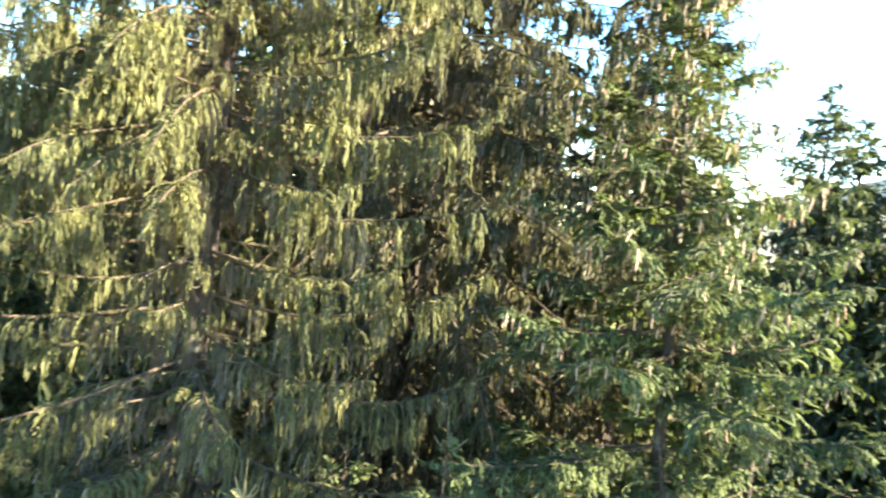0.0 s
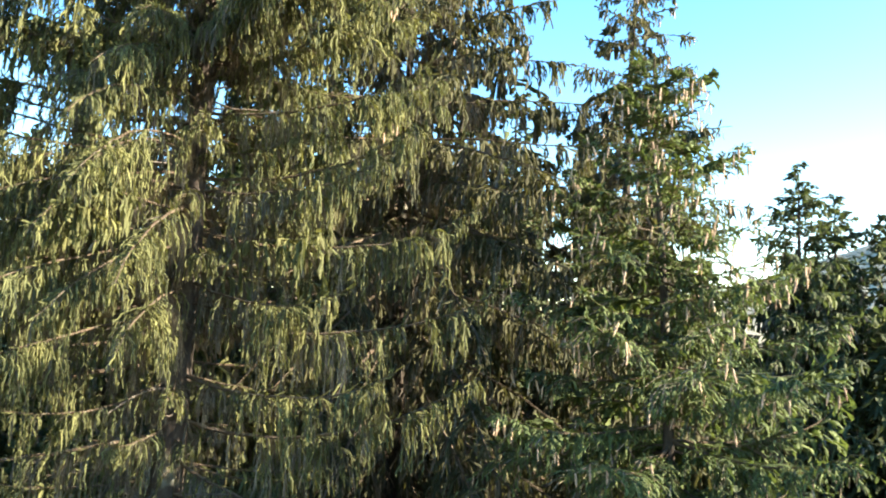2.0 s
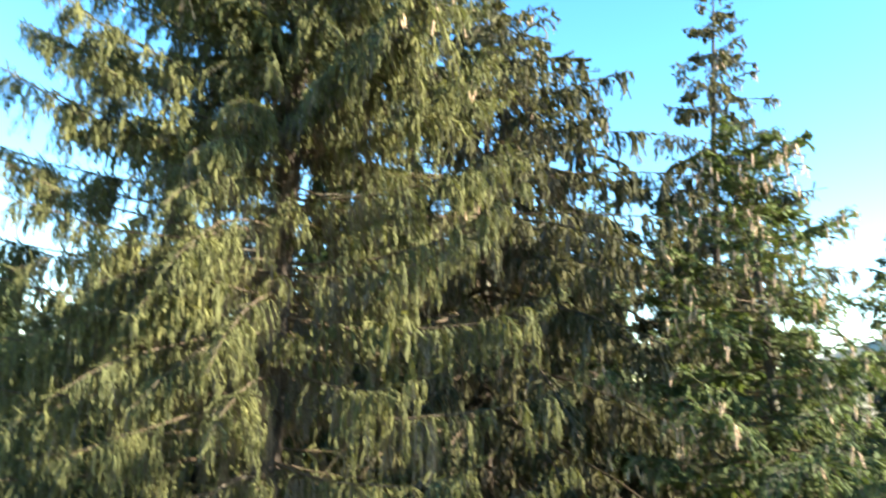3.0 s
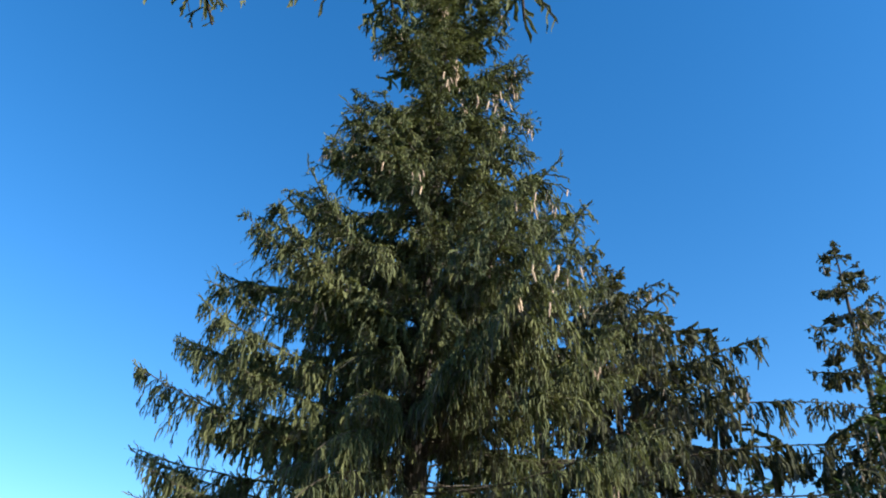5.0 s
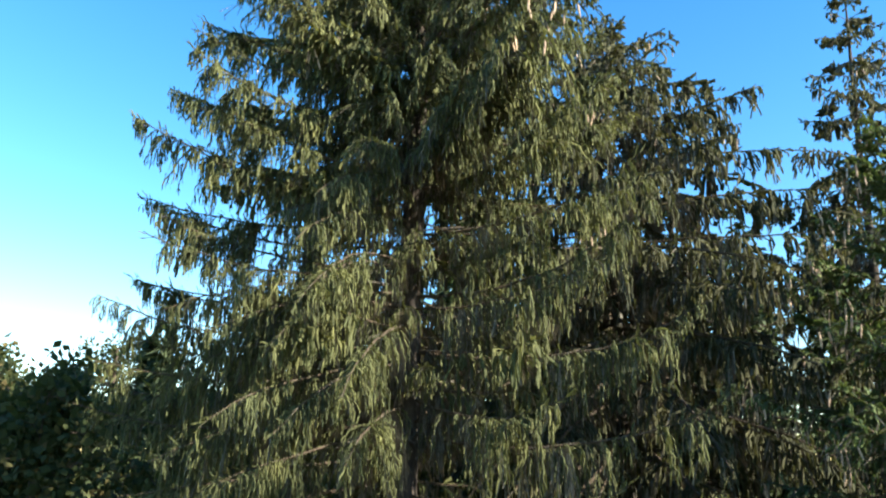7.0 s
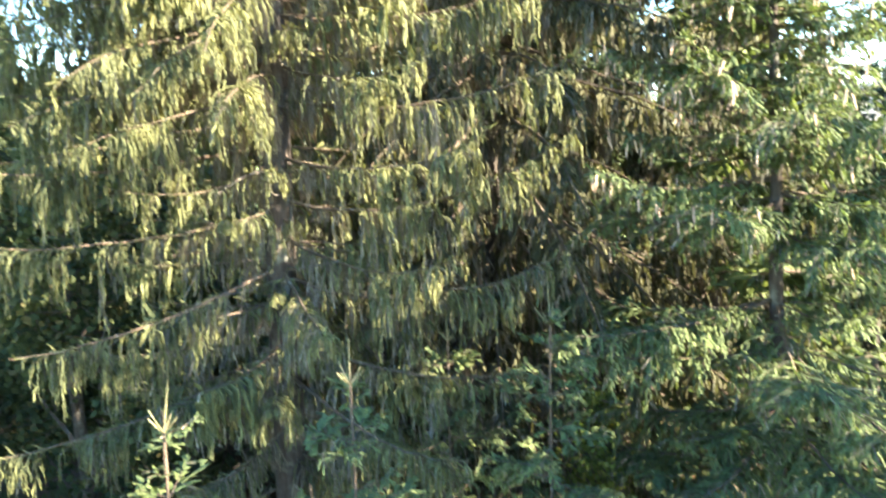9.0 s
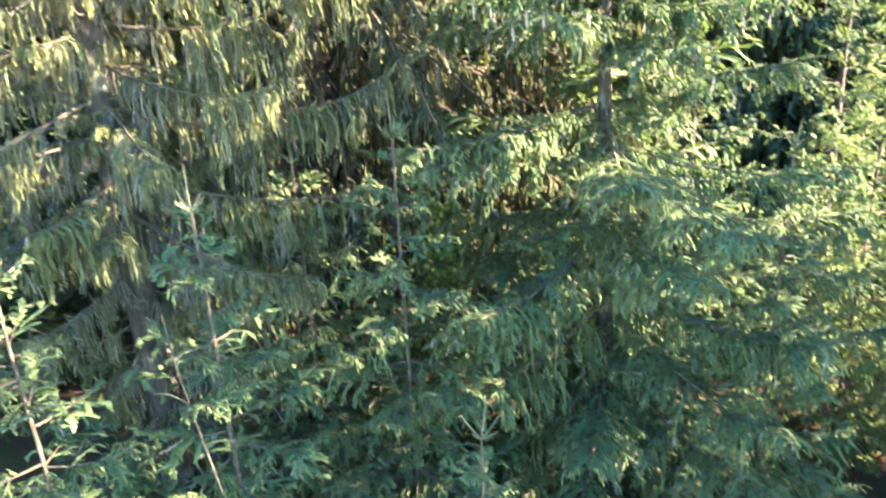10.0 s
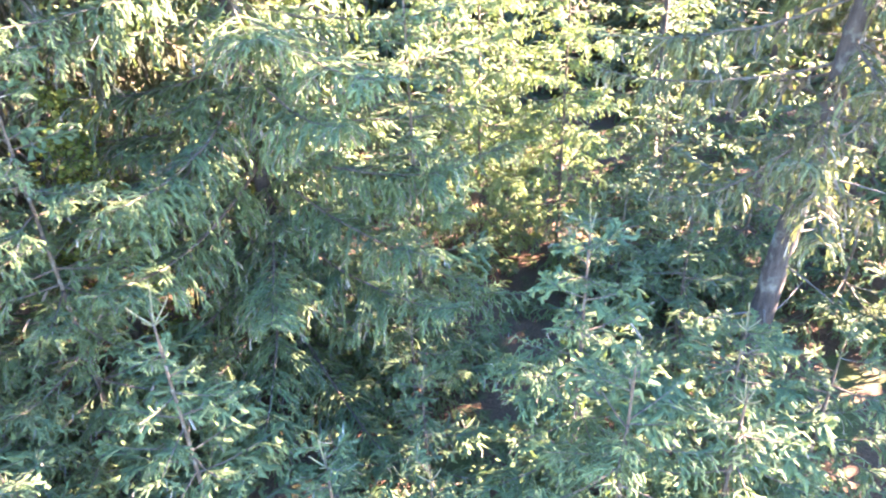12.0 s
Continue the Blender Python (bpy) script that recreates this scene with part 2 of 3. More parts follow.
def ribbons(pts, width):
    """Thin two-sided strips along the twigs, for their wood."""
    t = norm(pts[:, 1:] - pts[:, :-1])
    side = norm(np.cross(t, np.array([0.3, 0.9, 0.2]))) * width / 2
    a, b = pts[:, :-1], pts[:, 1:]
    return np.concatenate([np.stack([a - side, a + side, b + side], 2).reshape(-1, 3, 3), np.stack([a - side, b + side, b - side], 2).reshape(-1, 3, 3)])


def branch_axis(origin, az, length, a0, a1, rng, n=16, wander=1.0):
    """A bough that starts at the slope a0 and lifts towards a1 at its tip; degrees, az from +y to +x."""
    s = (np.arange(n - 1) + 0.5) / (n - 1)
    slope = np.radians(a0 + (a1 - a0) * s ** 1.4 + rng.normal(0, 3, n - 1) * wander)
    turn = radians(az) + np.cumsum(rng.normal(0, 0.035, n - 1)) * wander
    way = np.stack([np.sin(turn) * np.cos(slope), np.cos(turn) * np.cos(slope), np.sin(slope)], 1)
    return np.concatenate([[origin], origin + np.cumsum(way * length / (n - 1), 0)])


def bough(origin, az, length, a0, a1, hang, q, fill, rng, dry=0.1, side=0.26, wander=1.0):
    """One bough: its axis, wood and needles. hang: 0 flat sprays, 1 hanging curtains; q: coarseness; fill: thickness of the foliage."""
    ax = branch_axis(np.asarray(origin, float), az, length, a0, a1, rng, 16, wander)
    axs = ax[None]
    k = max(6, int(length / ((0.028 - 0.006 * hang) * q ** 0.4) * fill))
    bunches = rng.uniform(0.1, 0.985, max(4, int(length / 0.13)))
    s = np.where(rng.random(k) < 0.7, rng.choice(bunches, k) + rng.normal(0, 0.018 / max(0.3, length), k), rng.uniform(0.1, 0.985, k))
    s = np.sort(np.clip(s, 0.06, 0.985))
    p, t = along(axs, np.zeros(k, int), s)
    lat = norm(np.cross(t, np.array([0, 0, 1.0])))
    sgn = np.where(np.arange(k) % 2 == 0, 1.0, -1.0)[:, None]
    fan = np.radians(rng.normal(52, 8, k))[:, None]
    d = norm(t * np.cos(fan) + lat * sgn * np.sin(fan) + np.array([0, 0, 1.0]) * rng.normal(0.05 - 0.25 * hang, 0.12, (k, 1)))
    shape = np.minimum(1.0, (1.02 - s) * 2.8 + 0.2) * (0.6 + 0.4 * np.minimum(1, s * 3.0))
    l2 = (side * (0.62 + 0.38 * (1 - hang)) * length ** 0.55 + 0.17 * hang * min(1.0, length / 1.4)) * shape * rng.uniform(0.55, 1.25, k)
    beat = rng.uniform(0, 6.3, 3)
    l2 = l2 * (1 + hang * (0.3 * np.sin(s * length * 9 + beat[0]) + 0.25 * np.sin(s * length * 17 + beat[1]) + 0.15 * np.sin(s * length * 4 + beat[2])))
    droop = np.clip(rng.normal(0.08 + 0.95 * hang, 0.14, k), 0, 1.2)
    fine = q < 2
    sec = strands(p, d, l2, droop, 13 if fine and hang > 0.6 else 9 if fine else 4, rng, 0.12)
    m = np.maximum(2, np.round(l2 / ((0.045 + 0.012 * hang) * q)).astype(int))
    i = np.repeat(np.arange(k), m)
    place = np.arange(len(i)) - np.repeat(np.cumsum(m) - m, m)
    u = 0.06 + 0.9 * (place + rng.uniform(0.1, 0.9, len(i))) / m[i]
    p3, t3 = along(sec, i, u)
    lat3 = norm(np.cross(t3, rng.normal(size=p3.shape) * (0.15 + 0.9 * hang) + np.array([0, 0, 1.3 * (1 - hang)])))
    d3 = norm(t3 * (0.7 + 0.3 * hang) + lat3 * np.where(place % 2 == 0, 0.75, -0.75)[:, None])
    l3 = np.minimum(l2[i] * (1.1 - u) * rng.uniform(0.4, 0.9, len(i)) + 0.03, (0.062 + 0.083 * hang) * q ** 0.6 * rng.uniform(0.6, 1.4, len(i)))
    ter = strands(p3, d3, l3, np.clip(droop[i] + 0.12, 0, 1.2), 4 if fine else 3, rng, 0.12)
    size = (0.0084 - 0.0026 * hang) * q ** 0.82 * (1 if fine else 1.15)
    inner = np.clip(hang - 0.4, 0, 0.6) * np.clip(1.5 - 2.4 * s, 0.05, 1.2)
    dead = rng.random(k) < inner
    bare = (rng.random(len(i)) < dry) | (rng.random(len(i)) < inner[i] * 0.9) | dead[i]
    c = max(4, int(length / (0.04 * q)))
    pc, tc = along(axs, np.zeros(c, int), rng.uniform(0.2, 1.0, c))
    lc = rng.uniform(0.05, 0.13, c) * min(1.0, 0.4 + length * 0.4)
    crest = strands(pc, norm(tc * 0.9 + rng.normal(0, 0.4, pc.shape) + np.array([0, 0, 0.25])), lc, np.zeros(c), 4, rng)
    out = np.array([math.sin(radians(az)), math.cos(radians(az)), 0.7])
    loose = 0.18 + 0.5 * hang
    fat = rng.uniform(0.75, 1.25, len(i))
    green = [brushes(sec[~dead], np.full((~dead).sum(), size), rng, loose, out), brushes(ter[~bare], size * fat[~bare], rng, loose, out)]
    green.append(brushes(crest, np.full(c, size), rng, 0.5, out))
    green.append(brushes(axs[:, 8:], np.full(1, size * 1.3), rng, 0.2, out))
    brown = [soup(ribbons(sec[~dead][:, ::6 if hang > 0.6 else 4], 0.004 * q))] if fine else []
    brown += [soup(ribbons(sec[dead][:, ::4 if fine else 3], 0.0065 * q))]
    if bare.any():
        brown.append(soup(ribbons(ter[bare][:, ::ter.shape[1] - 1], 0.0065 * q)))
    radii = (0.004 + 0.006 * length) * (1 - np.linspace(0, 1, len(ax)) * 0.82)
    wood = soup(tube(ax, radii, 5))
    outer = sec[rng.choice(k, min(k, 40), replace=False), -2] if k else ax[-1:]
    return dict(green=merged(green), dry=merged(brown), wood=wood, axis=ax, tips=outer)


def cone_mesh():
    """A spindle of overlapping scales, hanging from its origin."""
    prof = [(0.0, 0.005), (0.012, 0.011), (0.045, 0.0145), (0.085, 0.0125), (0.112, 0.006), (0.12, 0.0)]
    bm = bmesh.new()
    rings = []
    for j, (z, r) in enumerate(prof[:-1]):
        rings.append([bm.verts.new((r * math.cos((i + 0.5 * (j % 2)) * math.pi / 3), r * math.sin((i + 0.5 * (j % 2)) * math.pi / 3), -z)) for i in range(6)])
    tip = bm.verts.new((0, 0, -prof[-1][0]))
    for a, b in zip(rings, rings[1:]):
        for i in range(6):
            bm.faces.new((a[i], a[(i + 1) % 6], b[(i + 1) % 6], b[i]))
    for i in range(6):
        bm.faces.new((rings[-1][i], rings[-1][(i + 1) % 6], tip))
    bm.faces.new(rings[0][::-1])
    me = bpy.data.meshes.new("cone")
    bm.to_mesh(me)
    bm.free()
    me.materials.append(M_CONE)
    return me


CONE = cone_mesh()


def spruce(label, base, height, reach, lean=(0, 0), low=1.0, step=0.17, whorl=5, hang=0.9, q=1.0, fill=1.0, seed=1, trunk=0.14,
           needle=None, stem=None, split=True, cones=0, cone_z=(0.6, 0.97), tops=(), droop_low=-24, group="", extra=(), leader=0.35, dry=0.1, side=0.26, spokes=0.0, deadwood=(), jitter=1.0, wander=1.0, crowd=(0, 1, 1), lift=0, notches=(), clusters=1, core=(0, 0, 0), slack=((0, 1), (0.7, 0.85), (0.95, 0.2))):
    """A spruce of trunk, boughs and cones. reach: pairs (height, crown radius); low: the lowest bough; step: between rings of boughs;
    notches: (low, high, az, az, share): where the boughs stay short; clusters: cones that hang together; core: (low, high, count) of short coarse boughs round the trunk; slack: how far the twigs hang, by share of the height; lift: further slope of the tips, in degrees; crowd: (height, factor, factor): above that height the rings stand closer and the foliage is thicker;
    tops: further leaders (x, y, height); extra: boughs of their own (height, azimuth, length, first slope, last slope)."""
    rng = np.random.default_rng(seed)
    needle, stem = needle or M_NEEDLE, stem or M_BARK
    thing = new("spruce_tree")
    thing.location = (base[0], base[1], 0)
    tagged(thing, label, "tree", group)
    zs = np.linspace(0, height, 22)
    f = zs / height
    centre = np.stack([lean[0] * f ** 1.3 + np.cumsum(rng.normal(0, 0.006 * height / 10, 22)), lean[1] * f ** 1.3 + np.cumsum(rng.normal(0, 0.006 * height / 10, 22)), zs - 0.05], 1)
    radii = trunk * (1 - f) ** 0.85 + 0.006 + trunk * 0.35 * np.exp(-f * height / 0.35)
    tube_part("trunk", centre, radii, 12, stem, thing)
    hz, hr = zip(*sorted(reach))

    def at(z):
        return np.array([np.interp(z, centre[:, 2], centre[:, j]) for j in range(2)] + [z])

    plan = []
    z = low
    phase = rng.uniform(0, 360)
    while z < height - 0.12:
        r = float(np.interp(z, hz, hr))
        g = z / height
        count = whorl if r > 0.35 else max(3, whorl - 1)
        for i in range(count):
            az = phase + 360 * i / count + rng.normal(0, 12)
            a0 = np.interp(g, (0.0, 0.35, 0.75, 1.0), (droop_low, droop_low * 0.75, -6, 28)) + rng.normal(0, 6)
            a1 = np.interp(g, (0.0, 0.35, 0.75, 1.0), (6, 20, 28, 38)) + lift * (1 - 0.6 * g) + rng.normal(0, 6)
            long = r * rng.uniform(0.84, 1.1) / math.cos(radians(min(50, abs(a0 + a1) / 2)))
            for lo, hi, az0, az1, share in notches:
                if lo < z < hi and az0 < az % 360 < az1:
                    long *= share
            plan.append((z + rng.uniform(-0.5, 0.5) * step * jitter, az, long, a0, a1))
            if r > 1.0:
                plan.append((z + rng.uniform(-0.5, 0.5) * step, az + rng.uniform(20, 50), long * rng.uniform(0.3, 0.55), a0, a1))
        phase += 137.5 / 2
        z += step * rng.uniform(0.9, 1.1) * (0.5 + 0.7 * min(1, r)) * (crowd[1] if z > crowd[0] else 1)
    plan += list(extra)
    outer = len(plan)
    for z in rng.uniform(core[0], core[1], core[2]):
        plan.append((z, rng.uniform(176, 468), float(np.interp(z, hz, hr)) * rng.uniform(0.45, 0.7), -8, 14))
    greens, drys, woods, tips = [], [], [], []
    for n, (z, az, long, a0, a1) in enumerate(plan):
        h = hang * float(np.interp(z / height, *zip(*slack)))
        away = math.cos(radians(az) - math.atan2(0.3 - base[0], 0.5 - base[1])) < -0.15
        b = bough(at(z), az, max(0.1, long), a0, a1, h, q * (3.0 if away and split else 2.6 if n >= outer or z > 15 else 1.0), fill * (crowd[2] if z > crowd[0] else 1), rng, dry, side, wander)
        if not away:
            tips.append((z, b["tips"]))
        if split:
            limb = tri_object("branch", [b["wood"]], [M_TWIG], thing)
            tagged(tri_object("needles", [b["green"], b["dry"]], [needle, M_DRY], limb), kind="stuff")
        else:
            greens.append(b["green"]), drys.append(b["dry"]), woods.append(b["wood"])
    for x, y, zt in ((0, 0, height),) + tuple(tops):
        foot = at(zt - leader if (x, y) == (0, 0) else zt - 1.1)
        top = np.array([foot[0] + x, foot[1] + y, zt + 0.02])
        ax = (foot + (top - foot) * np.linspace(0, 1, 6)[:, None])[None]
        size = np.array([np.linalg.norm(top - foot)])
        greens.append(shoots(ax, size, 0.008 * q, 0.009 * q, rng))
        woods.append(soup(tube(ax[0], np.linspace(0.012, 0.005, 6), 5)))
        if (x, y) != (0, 0):
            for u in np.linspace(0.1, 0.9, 14):
                b = bough(foot + (top - foot) * u, rng.uniform(0, 360), 0.42 * (1.05 - u) + 0.06, 30, 45, 0.1, q, fill, rng)
                greens.append(b["green"]), woods.append(b["wood"]), drys.append(b["dry"])
    tagged(tri_object("crown", [merged(greens), merged(drys), merged(woods)], [needle, M_DRY, M_TWIG], thing), kind="stuff")
    if deadwood:
        for z in rng.uniform(deadwood[0], deadwood[1], deadwood[2]):
            long = rng.uniform(0.5, 1.3)
            ax = branch_axis(at(z), rng.uniform(0, 360), long, rng.uniform(-10, 15), rng.uniform(-35, 25), rng, 9)
            tube_part("dead_branch", ax, np.linspace(0.012, 0.004, 9), 5, M_DEAD, thing, "bare grey dead branch")
    if spokes:
        foot = at(height - 0.1)
        spokes *= rng.uniform(0.6, 1.1)
        tips = [np.array([rng.normal(0, 0.03), rng.normal(0, 0.03), spokes])] + [np.array([math.sin(a) * 0.72, math.cos(a) * 0.72, 0.5]) * spokes * rng.uniform(0.35, 0.75) for a in np.arange(rng.integers(3, 6)) * 1.4 + rng.random() * 6]
        for j, tip in enumerate(tips):
            bent = foot + tip * np.linspace(0, 1, 5)[:, None] + np.array([0, 0, 0.03]) * np.linspace(0, 1, 5)[:, None] ** 2
            stick = soup(tube(bent, np.linspace(0.0065, 0.004, 5), 5))
            fuzz = shoots(bent[None], np.array([np.linalg.norm(tip)]), 0.008, 0.008, rng)
            tri_object("leader" if j == 0 else "leader_spoke", [stick, fuzz], [M_SHOOT, needle], thing)
    if cones:
        spots = np.concatenate([t for z, t in tips if cone_z[0] <= z / height <= cone_z[1]])
        heart = np.stack([at(s[2])[:2] for s in spots])
        out = np.linalg.norm(spots[:, :2] - heart, axis=1) / np.array([max(0.2, float(np.interp(s[2], hz, hr))) for s in spots])
        pick = rng.choice(len(spots), min(cones, len(spots)), replace=False, p=(out ** 2) / np.sum(out ** 2))
        for n, j in enumerate(pick):
            ob = new("cone", CONE)
            ob.parent = thing
            s = rng.uniform(0.8, 1.1)
            hub = spots[pick[n - n % clusters]]
            near = np.argsort(np.linalg.norm(spots - hub, axis=1))[n % clusters]
            at_twig = spots[j] if clusters == 1 else spots[near]
            ob.matrix_basis = pose(*at_twig, rng.normal(0, 9), rng.normal(0, 9), rng.uniform(0, 360)) @ Matrix.Diagonal((s * 0.64, s * 0.64, s, 1))
    return thing


# ---- the ground and the distance ----
def ground_sheet():
    bm = bmesh.new()
    rings = [0.0, 1, 2, 3, 4, 5, 6, 7, 8, 9, 10, 11, 12, 14, 16, 19, 23, 28, 40, 80, 200, 600, 1600, 3500]
    rows = []
    for r in rings[1:]:
        row = []
        for i in range(72):
            a = i * math.pi / 36
            x, y = r * math.sin(a), r * math.cos(a)
            z = 0.14 * noise.noise(Vector((x * 0.4, y * 0.4, 3))) + 0.05 * noise.noise(Vector((x * 1.6, y * 1.6, 9))) if r < 60 else -0.3
            row.append(bm.verts.new((x, y + 5, z)))
        rows.append(row)
    mid = bm.verts.new((0, 5, 0))
    for i in range(72):
        bm.faces.new((mid, rows[0][(i + 1) % 72], rows[0][i]))
        for a, b in zip(rows, rows[1:]):
            bm.faces.new((a[i], a[(i + 1) % 72], b[(i + 1) % 72], b[i]))
    ob = part("ground", bm, M_GROUND, None, "brown needle litter and moss on a forest floor", True)
    return tagged(ob, category="ground", kind="structure")


def far_hill(label, az0, az1, dist, crest, seed):
    """A long ridge across the valley. crest: pairs of azimuth and height of the skyline above the horizon, in degrees."""
    bm = bmesh.new()
    rows = []
    n = 90
    for j in range(9):
        v = j / 8
        row = []
        for i in range(n):
            az = az0 + (az1 - az0) * i / (n - 1)
            top = dist * math.tan(radians(float(np.interp(az, *zip(*crest)))))
            a = radians(az)
            d = dist * (0.72 + 0.28 * v)
            bumpy = noise.noise(Vector((az * 0.9, v * 4, seed))) * 2 + noise.noise(Vector((az * 7, v * 9, seed))) * 2.5
            row.append(bm.verts.new((d * math.sin(a), d * math.cos(a), top * v ** 0.8 + bumpy * min(1, v * 3) - 1)))
        rows.append(row)
    for a, b in zip(rows, rows[1:]):
        for i in range(n - 1):
            bm.faces.new((a[i], a[i + 1], b[i + 1], b[i]))
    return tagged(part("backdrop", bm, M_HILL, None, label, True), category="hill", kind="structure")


ground_sheet()
far_hill("wooded hillside across the valley, haze put into its colour", 20, 75, 700, [(20, 4), (28, 6.8), (33, 8.4), (38, 10.2), (45, 10.5), (60, 9), (75, 6)], 2.0)

# ---- the large spruces ----
TONGUE = [(8.75, 183, 1.6, 10, -40), (8.5, 178, 1.8, 6, -42), (8.2, 189, 1.9, 4, -44), (7.9, 180, 2.0, 0, -44), (7.6, 193, 2.0, -4, -46), (7.3, 177, 2.0, -6, -44), (7.0, 186, 1.9, -8, -40), (6.6, 181, 1.7, -8, -30),
          (8.3, 197, 1.8, 4, -36), (7.8, 187, 2.0, 0, -40), (7.5, 208, 2.0, 0, -32), (7.3, 216, 2.1, -4, -30), (7.0, 211, 2.1, -6, -30), (6.7, 220, 2.2, -8, -26), (6.4, 203, 1.9, -8, -20), (6.2, 226, 2.3, -10, -10), (7.7, 224, 2.2, 0, -26)]
RIGHT = [(7.6, 103, 2.45, -6, 42), (7.5, 120, 2.0, -10, 26), (7.1, 101, 2.7, -12, 30), (6.7, 124, 1.9, -18, 20), (6.4, 104, 2.85, -12, 28), (5.9, 118, 2.3, -16, 28), (5.5, 106, 2.85, -10, 38), (5.2, 126, 2.1, -20, 22), (4.8, 107, 2.8, -10, 32),
         (8.2, 104, 2.3, -8, 34), (8.65, 108, 2.1, -4, 36), (9.1, 102, 2.05, -2, 34), (4.3, 114, 2.6, -16, 20), (3.9, 130, 2.5, -16, 14), (4.9, 205, 2.4, -14, 4), (4.1, 222, 2.5, -14, 4), (4.9, 148, 1.9, -20, 8),
         (9.0, 136, 2.2, -6, 12), (9.6, 128, 2.3, -4, 14), (10.1, 143, 2.1, -2, 14), (8.8, 149, 2.0, -6, 8), (10.6, 124, 2.0, 0, 16)]
LEFT = [(7.0, -124, 2.6, -8, 20), (6.7, -112, 2.7, -8, 18), (8.1, -115, 2.5, -6, 22), (9.0, -125, 2.3, -4, 24), (9.6, -121, 2.2, -2, 24), (10.2, -125, 1.9, 0, 26),
        (7.9, -128, 2.4, -6, 24), (8.5, -131, 2.2, -4, 22), (7.6, -111, 2.6, -8, 20), (8.3, -122, 2.55, -8, 22), (7.8, -140, 2.4, -8, 12), (7.3, -118, 2.7, -10, 22), (6.9, -133, 2.6, -10, 12), (6.5, -120, 2.8, -10, 16), (6.0, -132, 2.6, -12, 10), (7.6, -107, 2.6, -8, 18), (6.6, -107, 2.7, -8, 18), (5.4, -122, 2.7, -12, 10),
        (8.75, -118, 2.65, -8, 26), (9.35, -114, 2.55, -4, 28), (9.95, -117, 2.25, 0, 28), (10.5, -119, 1.95, 2, 30), (11.1, -113, 1.75, 4, 32), (11.9, -117, 1.4, 6, 34), (12.7, -114, 1.15, 8, 36)]
spruce("tall old spruce with hanging comb branches and brown cones", (-2.1, 6.4), 18.0,
       [(0, 2.2), (3, 2.3), (5.2, 2.4), (7, 2.5), (8.2, 2.5), (8.9, 2.45), (9.7, 2.3), (10.5, 2.05), (11.4, 1.7), (12.2, 1.35), (13.6, 1.05), (15, 0.85), (16, 0.62), (17, 0.36), (18, 0.08)],
       lean=(0.2, 0.2), low=2.2, step=0.5, whorl=5, hang=1.0, q=1.15, fill=1.1, crowd=(8.6, 0.5, 1.3), slack=((0, 1), (0.42, 1), (0.5, 0.7), (0.62, 0.45), (0.8, 0.25), (0.95, 0.15)), notches=((3.6, 9.0, 80, 120, 0.5), (3.6, 8.8, 120, 168, 0.35), (4.4, 9.4, 168, 200, 0.5), (4.4, 9.4, 200, 250, 0.75), (0, 4.4, 80, 250, 0.65)), seed=11, trunk=0.17, cones=295, cone_z=(0.44, 0.92), clusters=5,
       deadwood=(3.6, 9.5, 22), core=(3.4, 12.5, 90), extra=TONGUE + RIGHT + LEFT)
spruce("old spruce with drooping branches close behind the tall one", (-0.3, 9.5), 12.0,
       [(0, 3.2), (6, 3.5), (8, 3.3), (9, 2.9), (9.8, 2.4), (11, 1.3), (12, 0.15)],
       lean=(-0.1, 0), low=2.6, step=0.28, whorl=7, hang=0.95, q=2.5, fill=0.9, seed=12, needle=M_NEEDLE_OLD, trunk=0.15, cones=60, lift=-85, slack=((0, 1), (0.8, 0.95), (0.97, 0.5)), dry=0.2)
spruce("tall narrow dark spruce with a sparse top", (2.4, 9.8), 12.3,
       [(0, 2.2), (6, 1.9), (8, 1.6), (9.5, 1.15), (11, 0.55), (12.3, 0.1)],
       lean=(0.35, 0), low=3.0, step=0.36, hang=0.85, q=2.1, fill=1.1, seed=13, needle=M_NEEDLE_OLD, trunk=0.13, cones=60, lift=-65, slack=((0, 1), (0.8, 0.9), (0.97, 0.5)))
spruce("green spruce laden with rows of light brown cones", (2.35, 6.3), 9.0,
       [(0, 2.5), (1.6, 2.5), (3.4, 2.35), (4.4, 2.15), (5.6, 1.65), (7.2, 1.05), (8.2, 0.55), (9, 0.08)],
       lean=(-0.2, 0.4), low=0.6, step=0.44, whorl=6, hang=0.36, q=1.4, fill=1.35, side=0.31, crowd=(5.2, 0.65, 0.85), seed=14, trunk=0.1, needle=M_NEEDLE_YOUNG, cones=295, cone_z=(0.55, 0.93), tops=((-0.24, 0.02, 8.95),))
spruce("large spruce with a bare lower trunk at the sunny side", (5.75, 3.1), 10.6,
       [(0, 1.4), (3, 1.7), (5, 2.3), (6.4, 2.4), (7.6, 2.0), (8.8, 1.1), (10.6, 0.1)], lean=(1.6, 0),
       low=2.8, step=0.38, hang=0.7, q=1.9, fill=0.85, crowd=(5.2, 0.75, 1.15), seed=15, trunk=0.12, side=0.22, deadwood=(1.0, 3.6, 12))
spruce("neighbouring spruce whose fine outer twigs hang overhead", (0.6, -2.4), 13.0,
       [(10, 2.2), (13, 0.1)], low=10.6, step=0.5, hang=0.5, q=0.95, fill=0.7, seed=17, trunk=0.14,
       extra=[(8.68, -26, 4.8, 2, 8), (8.4, -15.1, 4.47, 2, 8), (8.2, -7.5, 4.35, 2, 8)], wander=0.15)

